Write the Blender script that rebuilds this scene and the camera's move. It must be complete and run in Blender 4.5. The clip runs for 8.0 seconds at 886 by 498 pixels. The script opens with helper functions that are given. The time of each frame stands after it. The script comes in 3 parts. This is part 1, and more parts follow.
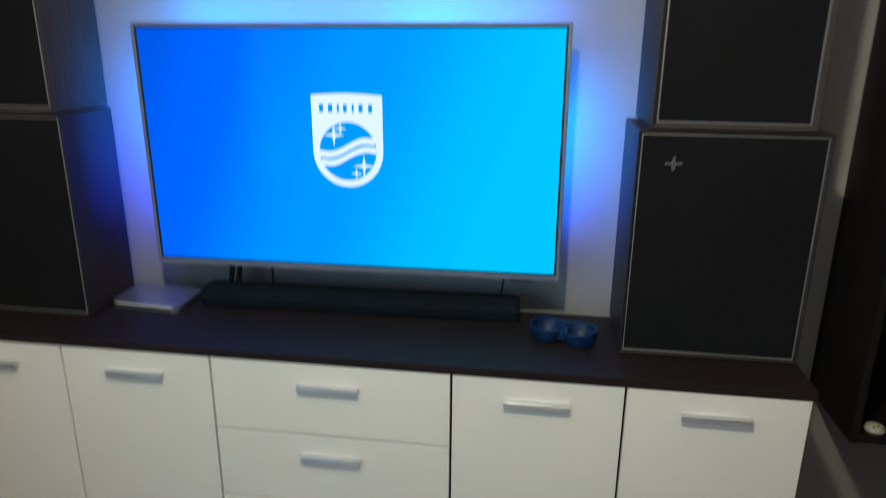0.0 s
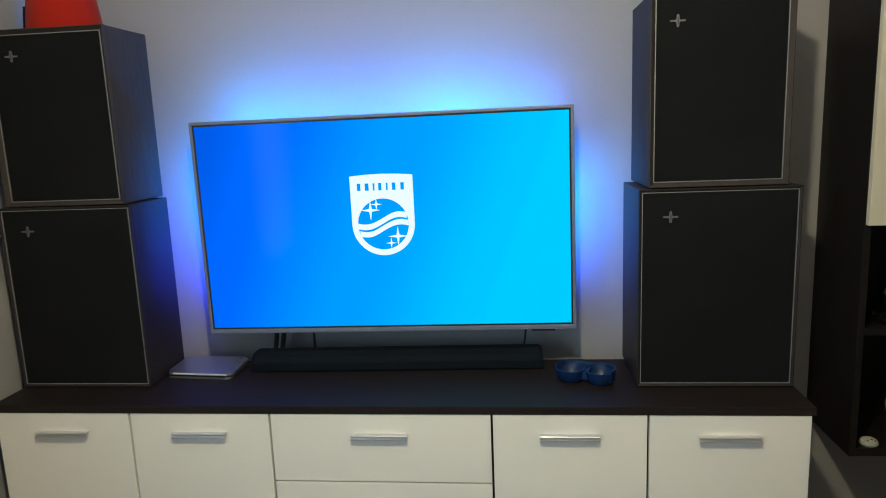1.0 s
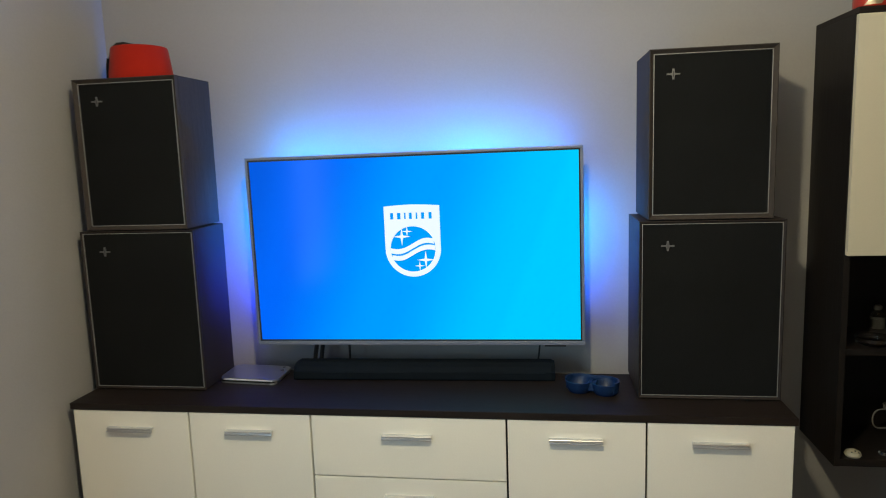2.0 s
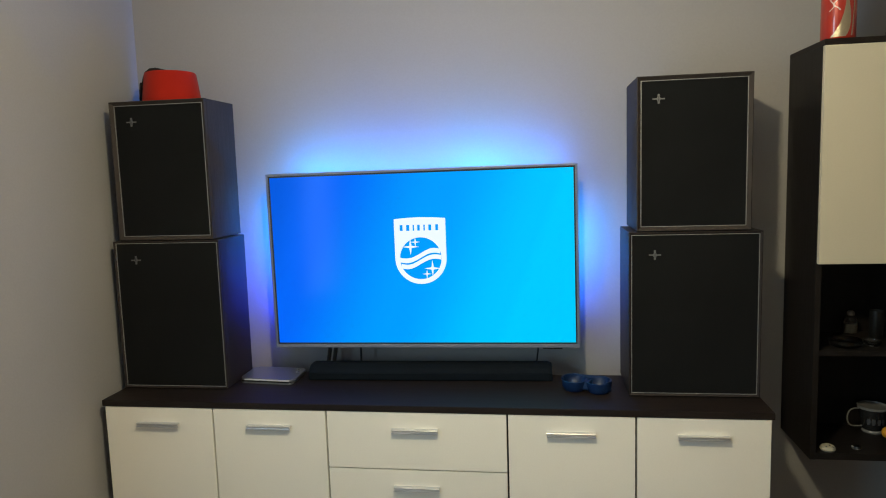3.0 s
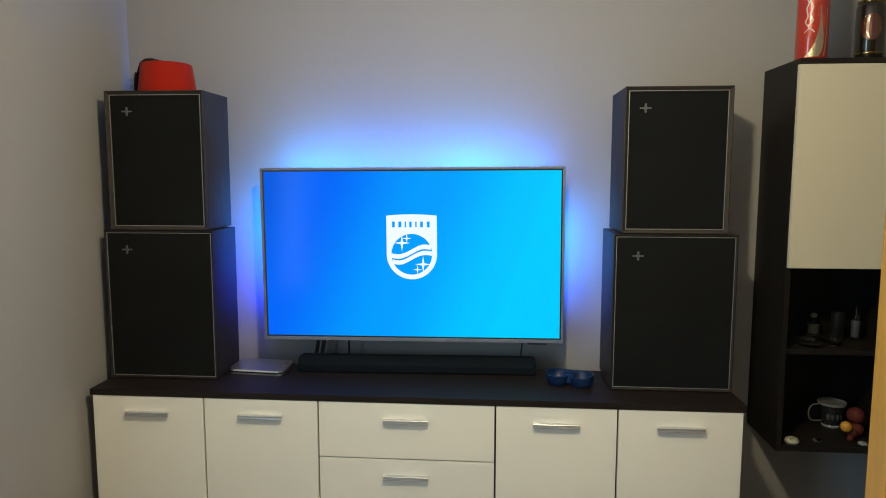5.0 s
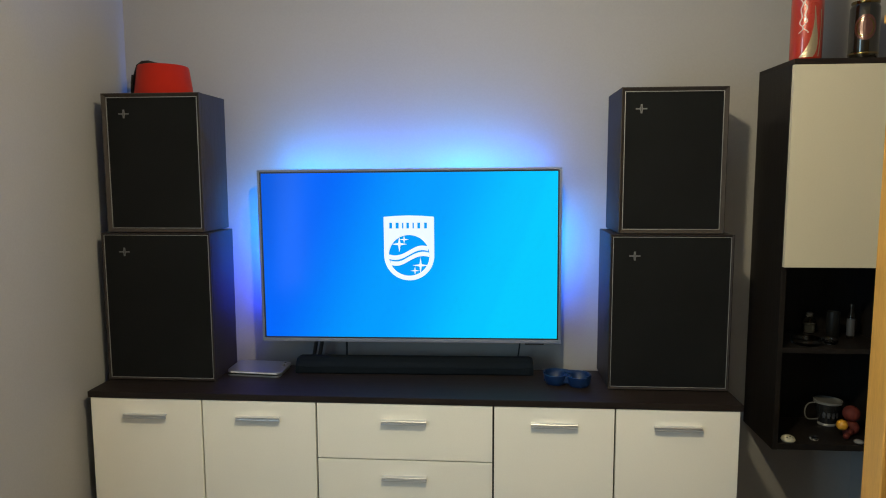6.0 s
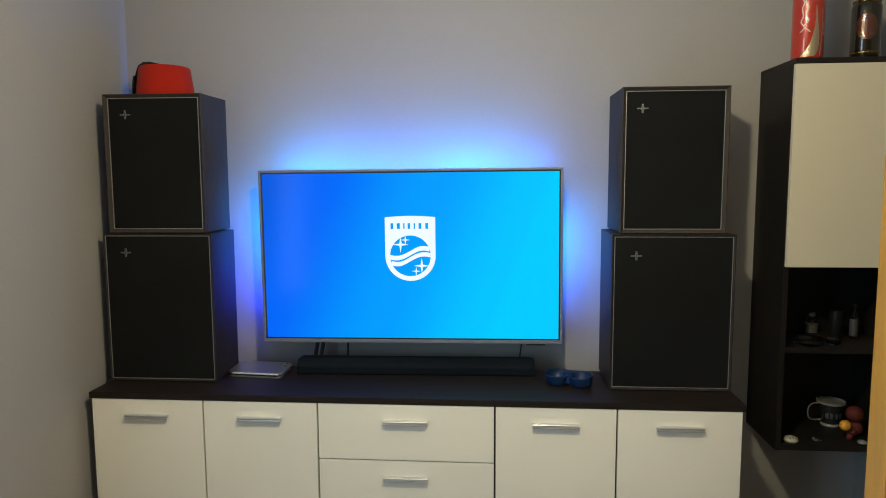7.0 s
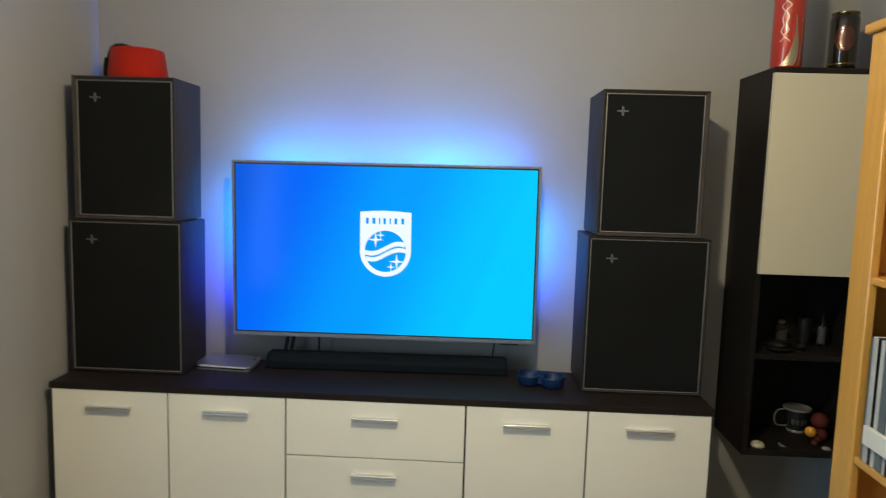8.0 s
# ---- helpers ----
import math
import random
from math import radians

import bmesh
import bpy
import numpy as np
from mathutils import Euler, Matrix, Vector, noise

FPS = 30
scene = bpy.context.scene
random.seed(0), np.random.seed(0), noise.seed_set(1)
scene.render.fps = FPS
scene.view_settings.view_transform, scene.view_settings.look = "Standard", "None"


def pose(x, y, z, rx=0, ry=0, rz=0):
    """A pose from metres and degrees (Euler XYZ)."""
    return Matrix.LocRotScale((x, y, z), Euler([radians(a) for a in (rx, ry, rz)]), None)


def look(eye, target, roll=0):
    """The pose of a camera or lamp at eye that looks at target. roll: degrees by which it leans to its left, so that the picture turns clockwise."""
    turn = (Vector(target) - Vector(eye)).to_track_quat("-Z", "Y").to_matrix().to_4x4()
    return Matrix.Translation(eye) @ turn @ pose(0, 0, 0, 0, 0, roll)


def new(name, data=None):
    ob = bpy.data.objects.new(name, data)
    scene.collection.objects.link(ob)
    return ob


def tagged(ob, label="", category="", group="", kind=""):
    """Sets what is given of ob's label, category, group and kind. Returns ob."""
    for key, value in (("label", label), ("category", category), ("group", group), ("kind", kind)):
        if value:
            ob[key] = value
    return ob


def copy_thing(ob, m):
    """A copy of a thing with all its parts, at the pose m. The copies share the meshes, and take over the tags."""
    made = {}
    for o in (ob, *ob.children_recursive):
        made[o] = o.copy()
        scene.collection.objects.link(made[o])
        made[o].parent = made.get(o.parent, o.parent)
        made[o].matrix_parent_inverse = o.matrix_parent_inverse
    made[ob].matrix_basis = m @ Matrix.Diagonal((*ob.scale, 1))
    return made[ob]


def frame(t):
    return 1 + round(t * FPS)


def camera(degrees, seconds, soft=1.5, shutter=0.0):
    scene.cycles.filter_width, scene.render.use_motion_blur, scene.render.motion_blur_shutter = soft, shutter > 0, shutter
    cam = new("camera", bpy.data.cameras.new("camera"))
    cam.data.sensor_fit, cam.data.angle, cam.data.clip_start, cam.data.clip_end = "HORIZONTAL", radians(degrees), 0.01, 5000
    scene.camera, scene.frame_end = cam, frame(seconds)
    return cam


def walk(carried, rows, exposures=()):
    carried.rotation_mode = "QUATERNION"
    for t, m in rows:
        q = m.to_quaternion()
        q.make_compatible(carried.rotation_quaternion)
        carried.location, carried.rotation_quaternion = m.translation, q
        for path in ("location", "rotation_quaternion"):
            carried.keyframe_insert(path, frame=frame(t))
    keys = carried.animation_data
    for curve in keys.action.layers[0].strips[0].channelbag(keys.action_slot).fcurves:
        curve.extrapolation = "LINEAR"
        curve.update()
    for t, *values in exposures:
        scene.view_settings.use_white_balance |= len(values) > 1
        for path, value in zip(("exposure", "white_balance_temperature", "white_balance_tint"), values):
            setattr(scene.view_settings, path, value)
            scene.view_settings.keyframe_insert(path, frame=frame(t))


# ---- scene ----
cam = camera(66.2, 8.0, soft=1.0, shutter=0.5)
PATH = [
    (0, (1.577, -1.423, 1.574), (1.312, 0.471, 0.988), 0.5),
    (0.2, (1.571, -1.492, 1.582), (1.327, 0.439, 1.123), -1.2),
    (0.5, (1.56, -1.562, 1.584), (1.333, 0.39, 1.21), -2.2),
    (0.7, (1.509, -1.615, 1.569), (1.296, 0.35, 1.263), -1.5),
    (1, (1.467, -1.671, 1.569), (1.26, 0.287, 1.218), -2.3),
    (1.5, (1.463, -1.784, 1.599), (1.256, 0.179, 1.273), -2.1),
    (1.7, (1.482, -1.830, 1.612), (1.227, 0.132, 1.304), -1.9),
    (2.8, (1.534, -2.085, 1.601), (1.222, -0.123, 1.371), -1.9),
    (3, (1.521, -2.097, 1.603), (1.23, -0.131, 1.377), -1.8),
    (3.5, (1.454, -2.129, 1.601), (1.232, -0.156, 1.365), -1.3),
    (4, (1.417, -2.166, 1.601), (1.23, -0.189, 1.367), -0.7),
    (4.5, (1.406, -2.181, 1.594), (1.239, -0.201, 1.367), -0.0),
    (6, (1.401, -2.193, 1.595), (1.25, -0.211, 1.376), -0.2),
    (6.5, (1.396, -2.196, 1.592), (1.243, -0.214, 1.371), -0.3),
    (7, (1.405, -2.191, 1.585), (1.247, -0.209, 1.375), -0.3),
    (7.5, (1.401, -2.186, 1.593), (1.249, -0.204, 1.373), -0.5),
    (7.7, (1.399, -2.183, 1.581), (1.258, -0.2, 1.364), -0.3),
    (7.8, (1.391, -2.183, 1.576), (1.266, -0.196, 1.385), 0.6),
    (8, (1.397, -2.167, 1.583), (1.316, -0.18, 1.364), 1.7),
]
walk(cam, [(t, look(eye, target, roll)) for t, eye, target, roll in PATH],
     exposures=[(0, -0.08, 5650, 10), (0.5, -0.04, 5800, 10), (1, 0.0, 6050, 10), (1.5, 0.0, 6250, 10), (3, 0.0, 6450, 10), (4, 0.0, 6500, 10), (8, 0.0, 6500, 10)])

# ---- world, lights ----
world = bpy.data.worlds.new("world")
scene.world = world
world.use_nodes = True
wn = world.node_tree.nodes
sky = wn.new("ShaderNodeTexSky")
sky.sky_type = "NISHITA"
sky.sun_disc = False
sky.sun_elevation = radians(12)
sky.sun_rotation = radians(120)
wn["Background"].inputs["Strength"].default_value = 0.06
world.node_tree.links.new(sky.outputs["Color"], wn["Background"].inputs["Color"])


def area(name, place, towards, size_x, size_y, colour, watts, spread=180):
    data = bpy.data.lights.new(name, "AREA")
    data.shape = "RECTANGLE"
    data.size, data.size_y, data.color, data.energy = size_x, size_y, colour, watts
    data.spread = radians(spread)
    ob = new(name, data)
    ob.matrix_world = look(place, towards)
    return ob


# the ceiling lamp's bulb
bulb = bpy.data.lights.new("bulb_light", "POINT")
bulb.energy, bulb.color, bulb.shadow_soft_size = 62, (1.0, 0.868, 0.56), 0.045
new("bulb_light", bulb).location = (1.37, -1.20, 2.37)

# the light strips along three edges on the back of the television
CYAN, AZURE, BLUE, VIOLET = (0.02, 0.30, 1.0), (0.015, 0.215, 1.0), (0.02, 0.12, 1.0), (0.02, 0.05, 1.0)
TVY = 0.350
for x, c, w in ((0.665, CYAN, 1.25), (0.870, AZURE, 1.4), (1.078, AZURE, 1.3), (1.285, CYAN, 1.6), (1.490, AZURE, 1.3)):
    area("led_strip_light", (x, TVY, 1.582), (x, TVY + 0.24, 1.582 + 0.8), 0.20, 0.010, c, w)
for z, c, w in ((1.50, CYAN, 0.45), (1.38, AZURE, 0.8), (1.26, BLUE, 1.1), (1.14, VIOLET, 0.8)):
    area("led_strip_light", (0.548, TVY, z), (0.548 - 0.8, TVY + 0.38, z), 0.010, 0.11, c, w, 150)
for z, c, w in ((1.50, AZURE, 0.22), (1.38, CYAN, 0.58), (1.26, AZURE, 0.60), (1.14, BLUE, 0.36)):
    area("led_strip_light", (1.618, TVY, z), (1.618 + 0.8, TVY + 0.38, z), 0.010, 0.11, c, w, 150)

# daylight in the openings of the windows; the first, east one is assumed, for cool fill
area("window_daylight", (2.83, -2.55, 1.30), (0.5, -2.0, 1.0), 0.70, 1.3, (0.70, 0.85, 1.0), 3.5)
area("window_daylight", (-0.09, -2.06, 1.36), (1.0, -2.06, 1.36), 0.60, 1.18, (0.50, 0.80, 1.0), 20)


# ---- materials ----
def nodes_of(name):
    m = bpy.data.materials.new(name)
    m.use_nodes = True
    return m, m.node_tree.nodes, m.node_tree.links


def mat(name, base, rough=0.5, metal=0.0, vary=0.15, scale=6.0, stretch=(1, 1, 1), bump=0.05, fine=120.0, coat=0.0, spec=0.5, sheen=0.0, coat_rough=0.03):
    """Base colour varied at two scales, with fine relief and uneven gloss."""
    m, n, l = nodes_of(name)
    b = n["Principled BSDF"]
    b.inputs["Metallic"].default_value = metal
    b.inputs["Coat Weight"].default_value = coat
    b.inputs["Coat Roughness"].default_value = coat_rough
    b.inputs["Specular IOR Level"].default_value = spec
    b.inputs["Sheen Weight"].default_value = sheen
    tc = n.new("ShaderNodeTexCoord")
    mp = n.new("ShaderNodeMapping")
    mp.inputs["Scale"].default_value = stretch
    l.new(tc.outputs["Object"], mp.inputs["Vector"])
    big = n.new("ShaderNodeTexNoise")
    big.inputs["Scale"].default_value, big.inputs["Detail"].default_value = scale, 5
    small = n.new("ShaderNodeTexNoise")
    small.inputs["Scale"].default_value, small.inputs["Detail"].default_value = fine, 4
    for t in (big, small):
        l.new(mp.outputs["Vector"], t.inputs["Vector"])
    add = n.new("ShaderNodeMath")
    add.operation = "ADD"
    half = n.new("ShaderNodeMath")
    half.operation = "MULTIPLY"
    half.inputs[1].default_value = 0.5
    l.new(big.outputs["Fac"], add.inputs[0])
    l.new(small.outputs["Fac"], add.inputs[1])
    l.new(add.outputs[0], half.inputs[0])
    ramp = n.new("ShaderNodeValToRGB")
    lo, hi = ramp.color_ramp.elements
    lo.position, hi.position = 0.3, 0.7
    lo.color = (*[c * (1 - vary) for c in base], 1)
    hi.color = (*[min(1, c * (1 + vary)) for c in base], 1)
    l.new(half.outputs[0], ramp.inputs["Fac"])
    l.new(ramp.outputs["Color"], b.inputs["Base Color"])
    rr = n.new("ShaderNodeMapRange")
    rr.inputs["To Min"].default_value, rr.inputs["To Max"].default_value = max(0.02, rough - 0.08), min(1, rough + 0.08)
    l.new(big.outputs["Fac"], rr.inputs["Value"])
    l.new(rr.outputs["Result"], b.inputs["Roughness"])
    bp = n.new("ShaderNodeBump")
    bp.inputs["Strength"].default_value, bp.inputs["Distance"].default_value = bump, 0.002
    l.new(small.outputs["Fac"], bp.inputs["Height"])
    l.new(bp.outputs["Normal"], b.inputs["Normal"])
    return m


def glass(name, tint, rough=0.03):
    m, n, l = nodes_of(name)
    b = n["Principled BSDF"]
    b.inputs["Base Color"].default_value = (*tint, 1)
    b.inputs["Transmission Weight"].default_value = 1
    b.inputs["Roughness"].default_value = rough
    b.inputs["IOR"].default_value = 1.45
    return m


def shining(name, colour, strength):
    m, n, l = nodes_of(name)
    b = n["Principled BSDF"]
    b.inputs["Base Color"].default_value = (0.01, 0.01, 0.01, 1)
    b.inputs["Roughness"].default_value = 0.3
    b.inputs["Emission Color"].default_value = (*colour, 1)
    b.inputs["Emission Strength"].default_value = strength
    return m


def screen_picture():
    """The blue picture on the screen: a soft gradient across its width, under dark semi-matt glass."""
    m, n, l = nodes_of("screen_picture")
    b = n["Principled BSDF"]
    b.inputs["Base Color"].default_value = (0.002, 0.003, 0.004, 1)
    b.inputs["Roughness"].default_value = 0.14
    b.inputs["Specular IOR Level"].default_value = 0.065
    geo = n.new("ShaderNodeNewGeometry")
    sep = n.new("ShaderNodeSeparateXYZ")
    l.new(geo.outputs["Position"], sep.inputs[0])
    mx = n.new("ShaderNodeMapRange")
    mx.inputs["From Min"].default_value, mx.inputs["From Max"].default_value = 0.537, 1.629
    l.new(sep.outputs["X"], mx.inputs["Value"])
    mz = n.new("ShaderNodeMapRange")
    mz.inputs["From Min"].default_value, mz.inputs["From Max"].default_value = 1.598, 0.99
    mz.inputs["To Max"].default_value = 0.22
    l.new(sep.outputs["Z"], mz.inputs["Value"])
    add = n.new("ShaderNodeMath")
    add.operation = "ADD"
    l.new(mx.outputs["Result"], add.inputs[0])
    l.new(mz.outputs["Result"], add.inputs[1])
    ramp = n.new("ShaderNodeValToRGB")
    ramp.color_ramp.interpolation = "EASE"
    stops = ((0.0, (0.0, 0.10, 0.74)), (0.20, (0.0, 0.135, 0.96)), (0.6, (0.0, 0.34, 1.0)), (0.95, (0.0, 0.56, 1.0)), (1.0, (0.0, 0.60, 1.0)))
    e = ramp.color_ramp.elements
    while len(e) < len(stops):
        e.new(0.5)
    for k, (p, c) in enumerate(stops):
        e[k].position, e[k].color = p, (*c, 1)
    l.new(add.outputs[0], ramp.inputs["Fac"])
    l.new(ramp.outputs["Color"], b.inputs["Emission Color"])
    b.inputs["Emission Strength"].default_value = 1.0
    return m


M_WALL = mat("wall_paint", (0.335, 0.325, 0.316), 0.85, vary=0.04, scale=1.6, bump=0.12, fine=160)
M_CEIL = mat("ceiling_paint", (0.70, 0.69, 0.66), 0.9, vary=0.03, scale=2, bump=0.1)
M_FLOOR = mat("floor_laminate", (0.17, 0.125, 0.085), 0.45, vary=0.3, scale=2, stretch=(1, 8, 1), bump=0.05, fine=40)
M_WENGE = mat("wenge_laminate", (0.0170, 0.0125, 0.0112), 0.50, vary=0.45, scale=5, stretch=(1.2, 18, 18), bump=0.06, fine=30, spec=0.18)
# the same wenge with upright grain, darkened; niche shade is put into this colour
M_WENGE_DARK = mat("wenge_laminate_dark", (0.010, 0.008, 0.0072), 0.5, vary=0.45, scale=5, stretch=(18, 18, 1.2), bump=0.06, fine=30, spec=0.3)
# white laminate made darker and yellower: weaker light on the upper door, as colour
M_CREAM = mat("dimmed_cream_laminate", (0.62, 0.57, 0.44), 0.4, vary=0.03, scale=3, bump=0.015, fine=200)
M_WHITE = mat("white_laminate", (0.88, 0.853, 0.775), 0.38, vary=0.025, scale=3, bump=0.015, fine=200)
M_ALU = mat("brushed_aluminium", (0.66, 0.66, 0.67), 0.34, metal=0.8, vary=0.08, scale=10, stretch=(1, 30, 30), bump=0.0)
M_TRIM = mat("silver_trim", (0.345, 0.347, 0.347), 0.40, metal=0.5, vary=0.08, scale=20)
M_BADGE = mat("dull_silver_badge", (0.20, 0.20, 0.20), 0.45, metal=0.5, vary=0.1, scale=20)
M_VINYL_DARK = mat("dark_brown_vinyl", (0.026, 0.020, 0.019), 0.5, vary=0.3, scale=6, stretch=(20, 20, 1.5), bump=0.08, fine=40, spec=0.25)
M_VINYL = mat("grey_brown_vinyl", (0.054, 0.046, 0.042), 0.55, vary=0.3, scale=6, stretch=(20, 20, 1.5), bump=0.08, fine=40, spec=0.05)
M_CLOTH = mat("black_grille_cloth", (0.0079, 0.0085, 0.0092), 0.95, vary=0.35, scale=5, bump=0.5, fine=700, spec=0.15)
M_BEZEL = mat("tv_silver_bezel", (0.18, 0.205, 0.285), 0.45, metal=0.2, vary=0.05, scale=20)
M_TVBACK = mat("tv_back_plastic", (0.10, 0.10, 0.11), 0.5, vary=0.1, scale=20)
M_SCREEN = screen_picture()
M_EMBLEM = shining("emblem_white", (0.86, 0.96, 1.0), 1.0)
M_BLACKGLOSS = mat("black_plastic", (0.012, 0.012, 0.013), 0.32, vary=0.2, scale=12, bump=0.02)
M_BLACKMESH = mat("black_mesh", (0.0045, 0.008, 0.013), 0.8, vary=0.3, scale=10, bump=0.4, fine=500, spec=0.12)
M_CABLE = mat("black_cable", (0.015, 0.015, 0.016), 0.5, vary=0.1)
M_SILVER = mat("silver_plastic", (0.42, 0.43, 0.45), 0.30, metal=0.85, vary=0.05, scale=15, bump=0.0)
# near-white, for the highlight drawn along the lid of the silver box
M_EDGE_GLINT = mat("edge_glint", (0.85, 0.85, 0.86), 0.38, metal=0.35, vary=0.03, bump=0.0)
M_DARKGREY = mat("dark_grey_plastic", (0.05, 0.05, 0.055), 0.5, vary=0.1)
M_FELT = mat("red_felt", (0.36, 0.018, 0.009), 0.95, vary=0.12, scale=9, bump=0.5, fine=400, spec=0.06, sheen=0.08)
M_TASSEL = mat("black_yarn", (0.012, 0.010, 0.010), 0.9, vary=0.2, bump=0.4)
M_BLUE = mat("blue_plastic", (0.005, 0.023, 0.085), 0.42, vary=0.2, scale=12, bump=0.02, coat=0.1, spec=0.35)
M_WHITEPL = mat("white_plastic", (0.70, 0.70, 0.68), 0.4, vary=0.04)
M_PINE = mat("orange_pine", (0.62, 0.33, 0.075), 0.42, vary=0.16, scale=4, stretch=(14, 14, 1.0), bump=0.05, fine=30, coat=0.2)
M_PINE_SHELF = mat("orange_pine_shelf", (0.60, 0.31, 0.07), 0.42, vary=0.16, scale=4, stretch=(14, 1.0, 14), bump=0.05, fine=30, coat=0.2)
M_CANRED = mat("red_enamel", (0.44, 0.024, 0.006), 0.3, metal=0.1, vary=0.06, scale=8, coat=1.0, bump=0.0, coat_rough=0.07)
M_CANSILVER = mat("can_silver", (0.46, 0.39, 0.27), 0.32, metal=0.8, vary=0.06)
M_SCRIPT = mat("pale_print", (0.68, 0.52, 0.48), 0.4, vary=0.1)
M_CANBLACK = mat("black_enamel", (0.016, 0.012, 0.007), 0.25, metal=0.4, vary=0.2, scale=8, coat=1.0, bump=0.0, coat_rough=0.05)
M_GOLD = mat("gold_foil", (0.20, 0.14, 0.05), 0.2, metal=0.95, vary=0.1)
M_LABELRED = mat("dark_red_label", (0.085, 0.016, 0.009), 0.3, metal=0.3, vary=0.2, coat=1.0, bump=0.0, coat_rough=0.14)
M_GLASS = glass("clear_glass", (0.95, 0.97, 0.97))
M_FROST = glass("frosted_glass", (0.11, 0.11, 0.105), 0.4)
M_FROST.node_tree.nodes["Principled BSDF"].inputs["Transmission Weight"].default_value = 0.94
M_SMOKE = glass("grey_plastic_sleeve", (0.55, 0.62, 0.66), 0.25)
M_CERAMIC = mat("white_ceramic", (0.19, 0.19, 0.185), 0.2, vary=0.05, coat=0.4)
M_MUGBLACK = mat("black_glaze", (0.018, 0.018, 0.018), 0.18, vary=0.2, coat=0.5)
M_IVORY = mat("ivory_resin", (0.40, 0.37, 0.27), 0.35, vary=0.1, scale=40)
M_RED = mat("matt_red", (0.085, 0.007, 0.003), 0.8, vary=0.2, scale=30)
M_YELLOW = mat("yellow_orange", (0.60, 0.28, 0.025), 0.4, vary=0.15, scale=30)
M_BULB = shining("bulb_glow", (1.0, 0.88, 0.7), 6.0)
M_STOPPER = mat("dull_pewter", (0.07, 0.07, 0.07), 0.45, vary=0.2)
M_SALT = mat("grey_salt", (0.17, 0.17, 0.165), 0.9, vary=0.1, scale=60)
M_PAPER = mat("grey_paper", (0.42, 0.43, 0.44), 0.6, vary=0.15, scale=20)
M_BINDER_B = mat("blue_grey_folder", (0.10, 0.13, 0.16), 0.35, vary=0.15, scale=10, coat=0.3)
M_BINDER_W = mat("pale_folder", (0.50, 0.52, 0.52), 0.35, vary=0.1, scale=10, coat=0.3)
M_PANE = glass("window_glass", (1, 1, 1), 0.0)


# ---- building helpers ----
def mesh_of(name, bm, material, smooth=False):
    me = bpy.data.meshes.new(name)
    bmesh.ops.recalc_face_normals(bm, faces=bm.faces)
    bm.to_mesh(me)
    bm.free()
    me.materials.append(material)
    if smooth:
        me.shade_smooth()
        me.set_sharp_from_angle(angle=radians(38))
    return me


def thing(name, place=(0, 0, 0), turn=0, label="", category="", group="", kind=""):
    ob = new(name)
    ob.empty_display_size = 0.05
    ob.matrix_world = pose(*place, 0, 0, turn)
    return tagged(ob, label, category, group, kind)


def part(name, bm, material, parent, label="", smooth=False):
    ob = new(name, mesh_of(name, bm, material, smooth))
    ob.parent = parent
    return tagged(ob, label)


def solo(name, bm, material, place=(0, 0, 0), turn=0, label="", category="", group="", kind="", smooth=False):
    ob = new(name, mesh_of(name, bm, material, smooth))
    ob.matrix_world = pose(*place, 0, 0, turn)
    return tagged(ob, label, category, group, kind)


def add_box(bm, x0, x1, y0, y1, z0, z1, bevel=0.0, seg=2):
    r = bmesh.ops.create_cube(bm, size=1, matrix=Matrix.LocRotScale(((x0 + x1) / 2, (y0 + y1) / 2, (z0 + z1) / 2), None, (x1 - x0, y1 - y0, z1 - z0)))
    if bevel:
        edges = {e for v in r["verts"] for e in v.link_edges}
        bmesh.ops.bevel(bm, geom=list(edges), offset=bevel, segments=seg, profile=0.6, affect="EDGES")
    return bm


def box(x0, x1, y0, y1, z0, z1, bevel=0.0, seg=2):
    return add_box(bmesh.new(), x0, x1, y0, y1, z0, z1, bevel, seg)


def lathe(profile, steps=40, bm=None, centre=(0, 0, 0)):
    """Turns a profile of (radius, height) round the vertical axis."""
    bm = bm or bmesh.new()
    rings = []
    for r, z in profile:
        if r < 1e-5:
            rings.append([bm.verts.new((centre[0], centre[1], centre[2] + z))])
        else:
            rings.append([bm.verts.new((centre[0] + r * math.cos(a), centre[1] + r * math.sin(a), centre[2] + z)) for a in (2 * math.pi * k / steps for k in range(steps))])
    for p, q in zip(rings, rings[1:]):
        for k in range(steps):
            k2 = (k + 1) % steps
            f = [p[k % len(p)], p[k2 % len(p)], q[k2 % len(q)], q[k % len(q)]]
            f = list(dict.fromkeys(f))
            if len(f) > 2:
                bm.faces.new(f)
    return bm


def tube(points, radius, sides=8, bm=None, closed=False):
    """A round cord along points."""
    bm = bm or bmesh.new()
    pts = [Vector(p) for p in points]
    rings = []
    for k, p in enumerate(pts):
        a = pts[(k - 1) % len(pts)] if closed or k else p
        b = pts[(k + 1) % len(pts)] if closed or k < len(pts) - 1 else p
        d = (b - a).normalized()
        side = d.cross(Vector((0.13, 0.27, 0.95))).normalized()
        up = side.cross(d)
        rings.append([bm.verts.new(p + radius * (math.cos(t) * side + math.sin(t) * up)) for t in (2 * math.pi * j / sides for j in range(sides))])
    pairs = list(zip(rings, rings[1:])) + ([(rings[-1], rings[0])] if closed else [])
    for p, q in pairs:
        for j in range(sides):
            bm.faces.new((p[j], p[(j + 1) % sides], q[(j + 1) % sides], q[j]))
    if not closed:
        bm.faces.new(rings[0][::-1])
        bm.faces.new(rings[-1])
    return bm


